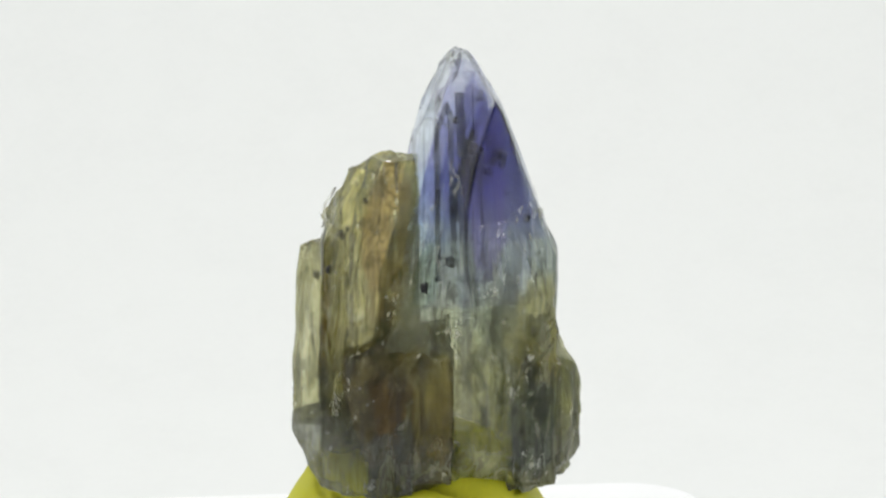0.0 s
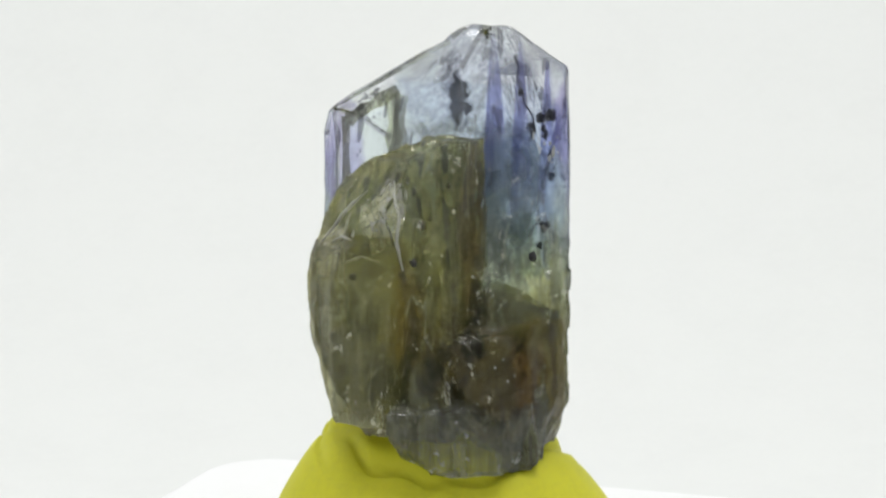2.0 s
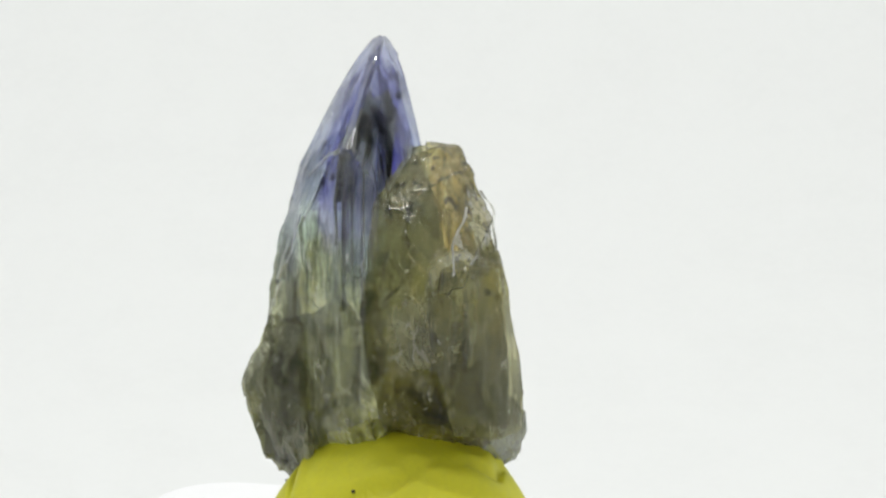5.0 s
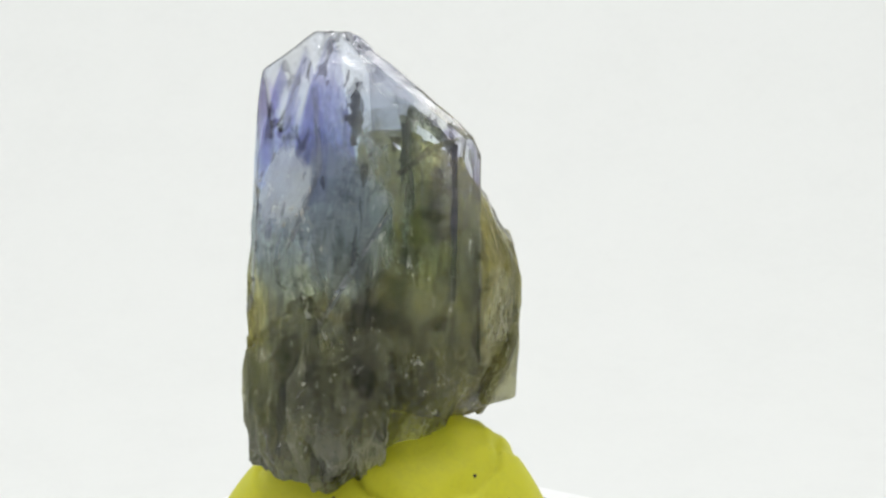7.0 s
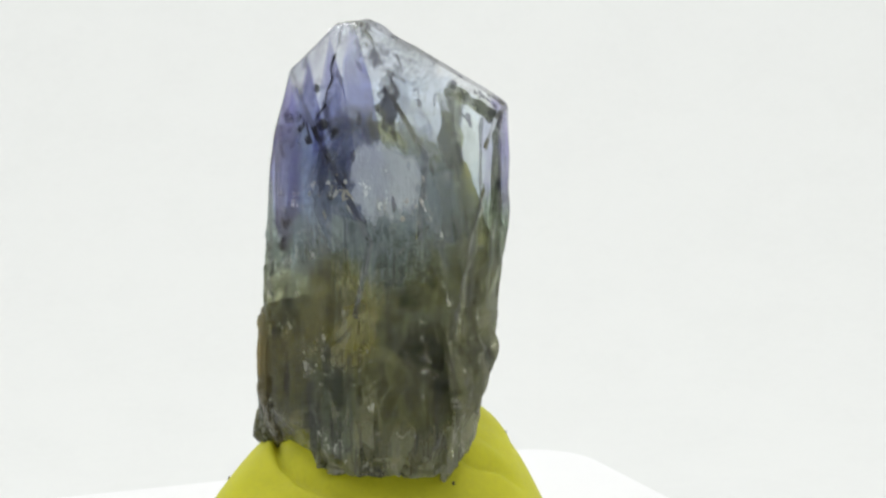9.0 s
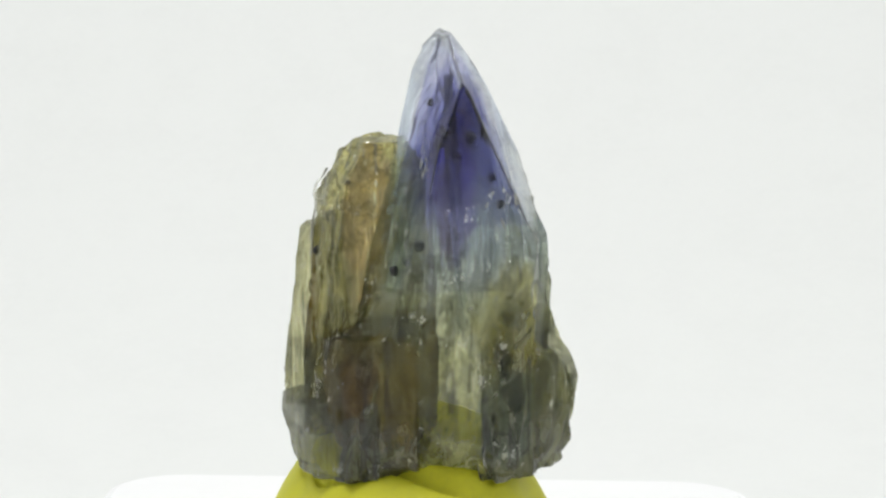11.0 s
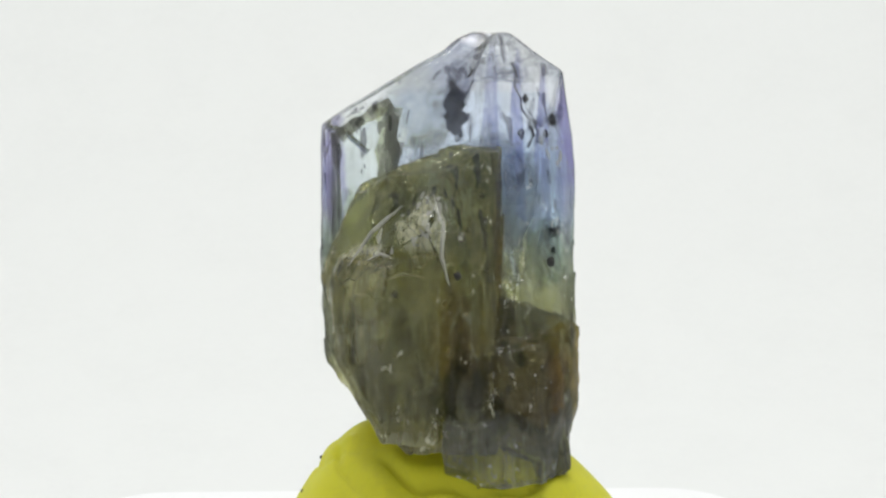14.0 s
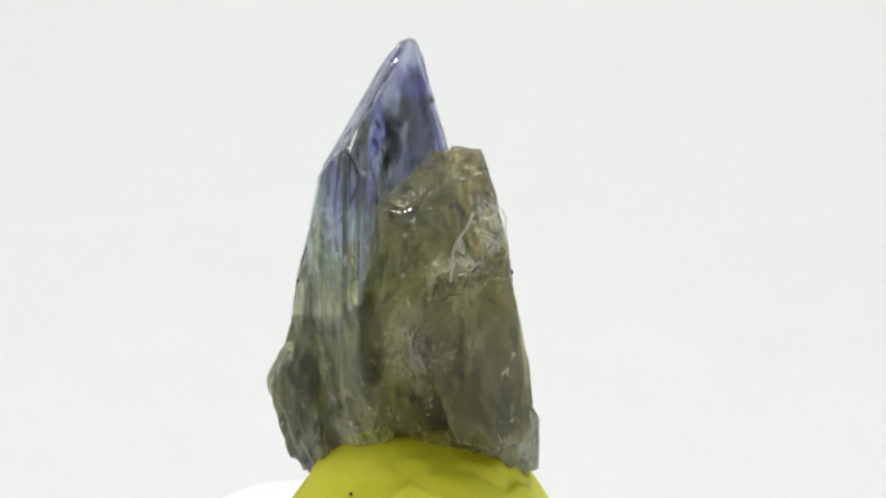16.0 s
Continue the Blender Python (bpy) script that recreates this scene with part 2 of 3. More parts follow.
mat_olive = crystal("olive_brown_crystal", OLIVE, OLIVE_ZONES, (0.58, 0.62), (0.12, 0.10), 34.0, 9.0, 0.65, 1.0, 1.6)
mat_pale = crystal("pale_green_crystal", PALE, (), (0.62, 0.64), (0.10, 0.08), 34.0, 13.0, 0.6)
mat_smoke = crystal("smoky_crystal", SMOKE, (), (0.60, 0.60), (0.12, 0.10), 34.0, 17.0, 0.8, 1.8, 1.6)
mat_ash = crystal("ash_grey_crystal", ASH, (), (0.64, 0.64), (0.14, 0.12), 34.0, 21.0, 0.5, 0.6, 0.8, 0.75)


def polished(name, colour, rough=0.03, ior=1.62):
    """The clear, polished narrow faces along a crystal's edges."""
    n = Nodes(name)
    p = n.coords((1, 1, 0.3))
    patch = n.noise(p, 0.8, 4.0)
    n.set(n.bsdf, "Base Color", n.mix(n.span(patch, 0.4, 0.6), tuple(0.6 * c for c in colour), colour))
    n.set(n.bsdf, "Roughness", n.span(patch, 0.3, 0.7, rough, rough + 0.08))
    n.set(n.bsdf, "Transmission Weight", 1.0)
    n.set(n.bsdf, "IOR", ior)
    return n.mat


# grey tint puts the dark outline of refracting edges into the colour
mat_edge = polished("polished_edge", (0.40, 0.40, 0.44))
mat_olive_edge = polished("olive_edge", (0.62, 0.56, 0.32), 0.08)


def smoky(name, colour, share):
    """Refraction bands, darker zones, healed cracks and pale cleavage inside the clear crystal."""
    n = Nodes(name)
    patch = n.noise(n.coords((0.9, 0.9, 0.25)), 1.0, 5.0, 0.65)
    tone = n.mix(n.span(patch, 0.4, 0.62), colour, tuple(min(1.0, 2.2 * c) for c in colour))
    n.set(n.bsdf, "Base Color", tone)
    n.set(n.bsdf, "Roughness", 0.25)
    clear = n.add("ShaderNodeBsdfTransparent", Color=tone)
    last = n.tree.nodes.new("ShaderNodeMixShader")
    n.set(last, 0, n.span(patch, 0.35, 0.65, share - 0.2, share + 0.2))
    n.set(last, 1, n.bsdf.outputs[0]), n.set(last, 2, clear.outputs[0])
    n.tree.links.new(last.outputs[0], n.tree.nodes["Material Output"].inputs["Surface"])
    return n.mat


mat_cleavage = smoky("pale_cleavage", (0.50, 0.50, 0.44), 0.55)
mat_band = smoky("refracted_edge_band", (0.42, 0.42, 0.37), 0.75)
mat_navy = smoky("deep_blue_zone", (0.20, 0.20, 0.21), 0.75)


def stained(name, thin, thick):
    """A clear added sheet that tints what is seen through it, unevenly."""
    n = Nodes(name)
    patch = n.noise(n.coords((0.5, 0.5, 0.22)), 1.0, 5.0, 0.65, 0.4)
    tc = n.tree.nodes.new("ShaderNodeTexCoord")
    xyz = n.add("ShaderNodeSeparateXYZ", Vector=tc.outputs["Object"])
    height = n.maths("ADD", n.maths("MULTIPLY", xyz.outputs[2], 1000.0), n.maths("MULTIPLY", patch, 12.0))
    top = n.span(n.maths("MULTIPLY", xyz.outputs[2], 1000.0), 33.2, 36.0, 1.0, 0.25)
    depth = n.maths("MULTIPLY", n.span(patch, 0.30, 0.52), n.maths("MULTIPLY", n.span(height, 30, 36), top))
    tone = n.mix(depth, thin, thick)
    clear = n.add("ShaderNodeBsdfTransparent", Color=tone)
    n.tree.links.new(clear.outputs[0], n.tree.nodes["Material Output"].inputs["Surface"])
    return n.mat


def milky(name, tone, centre, radii, most):
    """A ragged milky cloud of healed cracks inside the crystal, thinning out towards its rim."""
    n = Nodes(name)
    tc = n.tree.nodes.new("ShaderNodeTexCoord")
    mp = n.tree.nodes.new("ShaderNodeMapping")
    mp.vector_type = "TEXTURE"
    n.set(mp, "Vector", tc.outputs["Object"])
    mp.inputs["Location"].default_value = [c * MM for c in centre]
    mp.inputs["Scale"].default_value = [r * MM for r in radii]
    far = n.tree.nodes.new("ShaderNodeVectorMath")
    far.operation = "LENGTH"
    n.set(far, 0, mp.outputs[0])
    ragged = n.noise(n.coords((0.35, 0.35, 0.2)), 1.0, 7.0, 0.7, 0.4)
    bits = n.noise(n.coords((0.7, 0.7, 0.45), (4, 0, 0)), 1.0, 6.0, 0.7, 0.3)
    mask = n.span(n.maths("ADD", far.outputs["Value"], n.maths("MULTIPLY", n.maths("SUBTRACT", ragged, 0.5), 2.0)), 0.55, 1.1, most, 0.0)
    colour = n.mix(n.span(bits, 0.40, 0.50), tuple(0.38 * c for c in tone), tone)
    colour = n.mix(n.span(bits, 0.56, 0.63), colour, (0.92, 0.95, 0.98))
    cells = n.add("ShaderNodeTexVoronoi", Vector=n.coords((0.6, 0.6, 0.32), (0, 2, 5)), Scale=1.0)
    cells.distance = "CHEBYCHEV"
    pick = n.add("ShaderNodeSeparateColor", Color=cells.outputs["Color"])
    colour = n.mix(n.span(pick.outputs[0], 0.72, 0.80, 0.0, 0.8), colour, (0.90, 0.95, 1.0))
    n.set(n.bsdf, "Base Color", colour)
    n.set(n.bsdf, "Roughness", 0.35)
    clear = n.add("ShaderNodeBsdfTransparent", Color=(0.96, 0.98, 1.0, 1))
    last = n.tree.nodes.new("ShaderNodeMixShader")
    n.set(last, 0, mask)
    n.set(last, 1, clear.outputs[0]), n.set(last, 2, n.bsdf.outputs[0])
    n.tree.links.new(last.outputs[0], n.tree.nodes["Material Output"].inputs["Surface"])
    return n.mat


mat_milk = milky("milky_blue_cloud", (0.58, 0.65, 0.68), (4.6, -2.4, 25.0), (4.0, 5.6, 6.0), 0.75)
mat_violet = stained("pleochroic_violet", (0.90, 0.90, 0.96), (0.66, 0.66, 0.83))


def matte(name, colour, rough=0.6, relief=0.0001, scale=0.5, vary=0.08, specular=0.5, scatter=0.0):
    n = Nodes(name)
    p = n.coords((1, 1, 1))
    coarse, fine = n.noise(p, scale * 0.35, 3.0), n.noise(p, scale * 3, 4.0)
    amount = n.maths("ADD", n.maths("MULTIPLY", coarse, 0.6), n.maths("MULTIPLY", fine, 0.4))
    dark = tuple(c * (1 - vary * 2) for c in colour)
    n.set(n.bsdf, "Base Color", n.mix(n.span(amount, 0.3, 0.6), dark, colour))
    n.set(n.bsdf, "Roughness", n.span(fine, 0.3, 0.7, rough - 0.06, rough + 0.06))
    n.set(n.bsdf, "Specular IOR Level", specular)
    if scatter:
        n.bsdf.inputs["Subsurface Weight"].default_value = scatter
        n.bsdf.inputs["Subsurface Radius"].default_value = (1.0, 0.8, 0.1)
        n.bsdf.inputs["Subsurface Scale"].default_value = 0.0012
    bump = n.add("ShaderNodeBump", Height=amount, Strength=0.4, Distance=relief)
    n.set(n.bsdf, "Normal", bump.outputs[0])
    return n.mat


mat_paper = matte("white_paper", (0.80, 0.81, 0.79), 0.85, 0.00005, 0.3, 0.01, 0.2)
mat_plate = matte("white_plastic", (0.90, 0.90, 0.90), 0.45, 0.00003, 0.6, 0.01)
mat_putty = matte("yellow_putty", (0.66, 0.64, 0.03), 0.62, 0.00012, 0.9, 0.05, 0.35, 0.15)
mat_speck = matte("black_inclusion", (0.02, 0.02, 0.022), 0.5, 0.0001, 2.0, 0.2)


# ---------------------------------------------------------------- mesh helpers
def mesh_of(name, bm, material, smooth=False):
    me = bpy.data.meshes.new(name)
    for f in bm.faces:
        f.smooth = smooth
    bm.to_mesh(me)
    bm.free()
    me.materials.append(material)
    return me


def part(name, bm, material, parent, label="", smooth=False, edge=None):
    ob = new(name, mesh_of(name, bm, material, smooth))
    if edge:
        ob.data.materials.append(edge)
    ob.parent = parent
    return tagged(ob, label)


def box(bm, lo, hi):
    made = bmesh.ops.create_cube(bm, size=1.0)
    for v in made["verts"]:
        v.co = Vector([lo[i] + (v.co[i] + 0.5) * (hi[i] - lo[i]) for i in range(3)])
    return made


def faceted(bounds, faces, worn=0.25, cell=0.7, rough=0.12, seed=0.0, calm_above=99.0, edge=0, polish=()):
    """A closed crystal body cut by its faces (azimuth, elevation, distance in mm), edges worn, broken surface below calm_above."""
    bm = bmesh.new()
    box(bm, bounds[:3], bounds[3:])
    for az, el, d in faces:
        a, e = radians(az), radians(el)
        n = Vector((math.cos(a) * math.cos(e), math.sin(a) * math.cos(e), math.sin(e)))
        cut = bmesh.ops.bisect_plane(bm, geom=bm.verts[:] + bm.edges[:] + bm.faces[:], dist=1e-4, plane_co=n * d, plane_no=n, clear_outer=True)
        rim = [g for g in cut["geom_cut"] if isinstance(g, bmesh.types.BMEdge) and g.is_valid and len(g.link_faces) == 1]
        if rim:
            bmesh.ops.holes_fill(bm, edges=rim, sides=0)
    bmesh.ops.remove_doubles(bm, verts=bm.verts, dist=0.02)
    bmesh.ops.dissolve_limit(bm, angle_limit=radians(1), verts=bm.verts, edges=bm.edges)
    for az, el in polish:
        a, e = radians(az), radians(el)
        n = Vector((math.cos(a) * math.cos(e), math.sin(a) * math.cos(e), math.sin(e)))
        for f in bm.faces:
            f.normal_update()
            if f.normal.dot(n) > 0.999:
                f.material_index = edge
    bm.normal_update()
    sharp = [e for e in bm.edges if len(e.link_faces) == 2 and e.calc_face_angle() > radians(26)]
    made = bmesh.ops.bevel(bm, geom=sharp, offset=worn, segments=2, profile=0.6, affect="EDGES", clamp_overlap=True)
    for f in made["faces"]:
        f.material_index = edge if f.calc_center_median().z > 21 else 0
    bmesh.ops.triangulate(bm, faces=bm.faces[:])
    for _ in range(7):
        long = [e for e in bm.edges if e.calc_length() > cell]
        if not long:
            break
        bmesh.ops.subdivide_edges(bm, edges=long, cuts=1)
        bmesh.ops.triangulate(bm, faces=[f for f in bm.faces if len(f.verts) > 3])
    bmesh.ops.recalc_face_normals(bm, faces=bm.faces)
    bm.normal_update()
    moves = []
    for v in bm.verts:
        q = Vector((v.co.x * 0.55, v.co.y * 0.55, v.co.z * 0.12)) + Vector((seed, 0, seed))
        low = 0.6 * noise.noise(q) + 0.35 * noise.noise(v.co * 0.9 + Vector((0, seed, 0)))
        step = math.floor(noise.noise(Vector((v.co.x * 0.8, v.co.y * 0.8, seed + v.co.z * 0.05))) * 4) / 4
        c = v.co + 0.7 * noise.noise_vector(v.co * 0.5)
        block = noise.cell(Vector((c.x * 0.7 + seed, c.y * 0.7, c.z * 0.24)))
        k = min(1.0, max(0.22, (calm_above - v.co.z) / 4.0))
        k = max(k, min(0.8, (v.co.z - 34.4) * 0.5))
        moves.append(v.normal * (rough * k * (0.7 * low + 0.5 * step + 0.38 * block * min(1.0, 2 * k - 0.44))))
    for v, m in zip(bm.verts, moves):
        v.co = (v.co + m) * MM
    return bm


# ---------------------------------------------------------------- the setting
def sweep():
    """White paper that lies under the plate and curves up behind it."""
    bm = bmesh.new()
    line = [(-0.30, -0.011), (0.05, -0.011)]
    for i in range(1, 17):
        a = radians(90 * i / 16)
        line.append((0.05 + 0.16 * math.sin(a), -0.011 + 0.16 * (1 - math.cos(a))))
    line.append((0.21, 0.40))
    rows = [[bm.verts.new((x, y, z)) for y, z in line] for x in (-0.26, 0.26)]
    under = [[bm.verts.new((x, y + 0.002, z - 0.002)) for y, z in line] for x in (-0.26, 0.26)]
    for r, flip in ((rows, False), (under, True)):
        for i in range(len(line) - 1):
            q = [r[0][i], r[1][i], r[1][i + 1], r[0][i + 1]]
            bm.faces.new(q[::-1] if flip else q)
    ob = new("backdrop", mesh_of("backdrop", bm, mat_paper, True))
    return tagged(ob, "plain white paper sweep, matte, curving up behind", "backdrop", kind="structure")


def tent_wall(name, lo, hi):
    bm = bmesh.new()
    box(bm, lo, hi)
    ob = new(name, mesh_of(name, bm, mat_paper))
    return tagged(ob, "plain matte white fabric wall", "wall", kind="structure")


sweep()
tent_wall("wall_west", (-0.275, -0.26, -0.02), (-0.265, 0.26, 0.40))
tent_wall("wall_east", (0.265, -0.26, -0.02), (0.275, 0.26, 0.40))
tent_wall("wall_north", (-0.275, 0.262, -0.02), (0.275, 0.272, 0.41))
tent_wall("ceiling", (-0.275, -0.26, 0.402), (0.275, 0.26, 0.412))


# ---------------------------------------------------------------- the plate
def rounded_plate():
    bm = bmesh.new()
    half, radius, thick = 24.0, 5.0, 9.0
    ring = []
    for k in range(4):
        cx, cy = [(1, 1), (-1, 1), (-1, -1), (1, -1)][k]
        for i in range(9):
            a = radians(90 * k + 90 * i / 8)
            ring.append((cx * (half - radius) + radius * math.cos(a), cy * (half - radius) + radius * math.sin(a)))
    levels = [(0.0, 0.8), (-0.25, 0.25), (-0.8, 0.0), (-thick + 0.5, 0.0), (-thick, 0.5)]
    loops = []
    for z, inset in levels:
        s = (half - inset) / half
        loops.append([bm.verts.new((x * s * MM, y * s * MM, z * MM)) for x, y in ring])
    for a, b in zip(loops, loops[1:]):
        for i in range(len(ring)):
            j = (i + 1) % len(ring)
            bm.faces.new((a[i], b[i], b[j], a[j]))
    bm.faces.new(loops[0])
    bm.faces.new(loops[-1][::-1])
    return bm


def turntable_plate():
    thing = new("turntable_plate")
    top = part("plate", rounded_plate(), mat_plate, thing)
    top.rotation_euler[2] = radians(7.4)
    bm = bmesh.new()
    bmesh.ops.create_cone(bm, cap_ends=True, segments=48, radius1=0.016, radius2=0.016, depth=0.002)
    bmesh.ops.translate(bm, verts=bm.verts, vec=(0, 0, -0.010))
    part("foot", bm, mat_plate, thing)
    return tagged(thing, "square white plastic turntable plate with rounded corners", "turntable")


plate = turntable_plate()


# ---------------------------------------------------------------- the putty
def putty_mound():
    """A pressed lump, taller where the crystal overhangs, with creases folded into its flanks."""
    bm = bmesh.new()
    rings, sides = 60, 160
    top = None
    grid = []
    for i in range(1, rings + 1):
        f = i / rings
        row = []
        for j in range(sides):
            a = 2 * math.pi * j / sides
            ca, sa = math.cos(a), math.sin(a)
            # a round lump with a lobe pulled out to one side
            along = 1.6 * ca - 5.6 * sa
            lobe = along + math.sqrt(max(0.0, 7.5 ** 2 - 33.9 + along ** 2))
            rim = (9.2 ** 10 + max(lobe, 0.1) ** 10) ** 0.1 / 0.83
            rim *= 1 + 0.015 * math.sin(3 * a + 0.6)
            x, y = f * rim * ca, f * rim * sa
            crown = 10.8 + 0.5 * math.exp(-((x + 0.5) ** 2 + (y - 3.2) ** 2) / 16)
            z = crown * max(0.0, 1 - f ** 3)
            # creases
            q = Vector((x * 0.16, y * 0.16, z * 0.10))
            z += 0.35 * noise.noise(q * 2.0) * (1 - f ** 4)
            for az, tilt, depth in ((-70, 0.55, 1.3), (100, -0.5, 0.9), (190, 0.35, 0.9), (20, 0.6, 1.0), (250, -0.3, 1.2), (140, 0.45, 0.6), (-30, -0.4, 0.7)):
                da = (math.degrees(a) - az + 180) % 360 - 180
                if abs(da) < 48:
                    d = f - (0.62 + tilt * da / 140 + 0.05 * noise.noise(Vector((da * 0.05, az, 0))))
                    k = (1 - (da / 48) ** 2) ** 2
                    z += 0.75 * depth * k * (0.55 * math.exp(-((d + 0.06) / 0.05) ** 2) - math.exp(-(d / 0.018) ** 2))
            row.append(bm.verts.new((x * MM, y * MM, max(z, 0.0) * MM)))
        grid.append(row)
    top = bm.verts.new((0, 0, sum(v.co.z for v in grid[0]) / sides))
    for j in range(sides):
        bm.faces.new((top, grid[0][j], grid[0][(j + 1) % sides]))
        for i in range(rings - 1):
            k = (j + 1) % sides
            bm.faces.new((grid[i][j], grid[i + 1][j], grid[i + 1][k], grid[i][k]))
    bm.faces.new(grid[-1][::-1])
    return bm


putty = new("putty_mound", mesh_of("putty_mound", putty_mound(), mat_putty, True))
for ring, at in ((38, 38), (44, 45), (46, 116), (42, 4), (48, 62)):
    dot = bmesh.new()
    bmesh.ops.create_icosphere(dot, subdivisions=1, radius=0.00014)
    bmesh.ops.translate(dot, verts=dot.verts, vec=putty.data.vertices[ring * 160 + at].co)
    part("grit", dot, mat_speck, putty, "dark grit speck")
tagged(putty, "yellow modelling putty lump with pressed creases on the plate", "putty")


# ---------------------------------------------------------------- the crystal
M_BOX = (-2.95, -10.45, 7.95, 9.45, 6.95, 37.1)
M_FACES = [(190, 12, 6.85), (30, 30, 19.82), (300, 0, 10.42), (70, -6, 4.49), (170, 0, 1.85), (220, 12, 9.46), (0, 20, 16.91), (30, 12, 12.16), (170, 30, 16.03), (80, -30, -1.9), (290, -30, 3.39), (160, -15, -1.62), (220, 20, 13.36), (310, 0, 10.50), (50, 6, 9.40), (180, 12, 6.48), (210, 12, 8.35), (330, 6, 12.95), (270, 0, 10.00), (160, 0, 2.55), (70, -15, 2.15), (40, 40, 24.06)]
M2_BOX = (-4.7, -10.45, 8.95, 2.45, -3.05, 22.35)
M2_FACES = [(230, 12, 11.26), (190, -15, 1.52), (250, 0, 9.50), (210, 6, 8.44), (170, -30, -3.21), (250, 6, 10.94), (270, -15, 6.82), (220, 0, 7.70), (280, 0, 10.40), (140, -15, -2.63)]
B_BOX = (-6.2, -5.2, 10.2, 0.2, 6.7, 29.85)
B_FACES = [(140, 30, 17.19), (100, -30, -3.25), (210, 12, 10.89), (90, 65, 26.30), (110, 0, 6.71), (90, 20, 13.39), (160, 30, 17.36), (100, -45, -6.1), (100, -15, 1.25), (210, 6, 8.74), (140, 0, 7.27), (210, 20, 14.26), (120, 20, 13.84), (150, 65, 27.28), (230, 6, 8.78), (90, -45, -6.3)]
S_BOX = (-8.7, -1.7, 11.2, -4.8, 5.45, 23.6)
S_FACES = [(140, 0, 7.45), (190, 6, 9.76), (100, -30, -2.75), (140, 12, 11.55), (210, 12, 10.89), (160, 0, 8.18), (130, -6, 5.45), (140, 65, 23.74), (180, 0, 8.25)]
W_BOX = (6.3, -8.2, 7.95, 11.45, 0.95, 20.35)
W_FACES = [(310, 0, 10.57), (0, 12, 13.64), (340, -6, 10.03), (30, -15, 6.47), (310, -15, 7.53), (340, -30, 4.85), (340, 0, 11.30), (0, 6, 12.33), (50, 12, 10.25)]
K_BOX = (5.4, 0.3, 6.95, 11.2, 5.6, 18.2)
K_FACES = [(50, -15, 4.35), (50, 20, 12.65), (60, -30, 0.50), (70, -15, 2.41), (30, 20, 14.16), (60, 65, 19.1), (90, 10, 7.6), (75, 0, 6.6)]
L_BOX = (-8.45, -10.2, 7.95, -0.05, -2.05, 15.35)
L_FACES = [(210, 6, 9.44), (250, 0, 9.50), (220, 20, 12.45), (160, -45, -2.73), (210, 0, 8.28), (210, 20, 12.3), (250, 6, 10.76), (260, -6, 8.59)]

M_CUTS = [(48, 46, 26.42), (118, 52, 27.95), (212, 13.5, 8.95), (0, 31, 22.2), (180, 45, 24.3), (53, -1.7, 5.87)]

specimen = new("crystal_specimen")
tagged(specimen, "blue to olive-brown tanzanite crystal cluster standing in yellow putty", "crystal")
main = part("main_crystal", faceted(M_BOX, M_FACES + M_CUTS, 0.30, 0.30, 0.36, 0.0, 27, 1, ((48, 46), (118, 52))), mat_main, specimen, "clear blue-violet crystal blade, olive at the foot", edge=mat_edge)
front = part("front_crystal", faceted(M2_BOX, M2_FACES + [(245, 68, 20.0), (195, 70, 17.6), (275, 66, 20.1)], 0.3, 0.4, 0.35, 3.0), mat_front, specimen, "cloudy grey-blue crystal with rusty foot")
olive = part("olive_crystal", faceted(B_BOX, B_FACES, 0.32, 0.30, 0.40, 6.0, 99, 1), mat_olive, specimen, "olive-brown striated crystal", edge=mat_olive_edge)
side = part("side_crystal", faceted(S_BOX, S_FACES, 0.3, 0.4, 0.2, 9.0, 99, 1), mat_pale, specimen, "pale green translucent side crystal", edge=mat_olive_edge)
ledge = part("ledge", faceted(W_BOX, W_FACES + [(345, 58, 19.6), (20, 50, 17.6), (300, 55, 19.2)], 0.35, 0.32, 0.50, 12.0), mat_main, specimen, "olive-grey broken ledge of crystal")
part("knob", faceted(K_BOX, K_FACES, 0.40, 0.3, 0.55, 15.0), mat_smoke, specimen, "rough grey knob of crystal")
part("chip", faceted(L_BOX, L_FACES + [(210, 68, 14.4), (225, 24, 12.25)], 0.6, 0.4, 0.25, 18.0), mat_ash, specimen, "ash-grey translucent crystal chip")


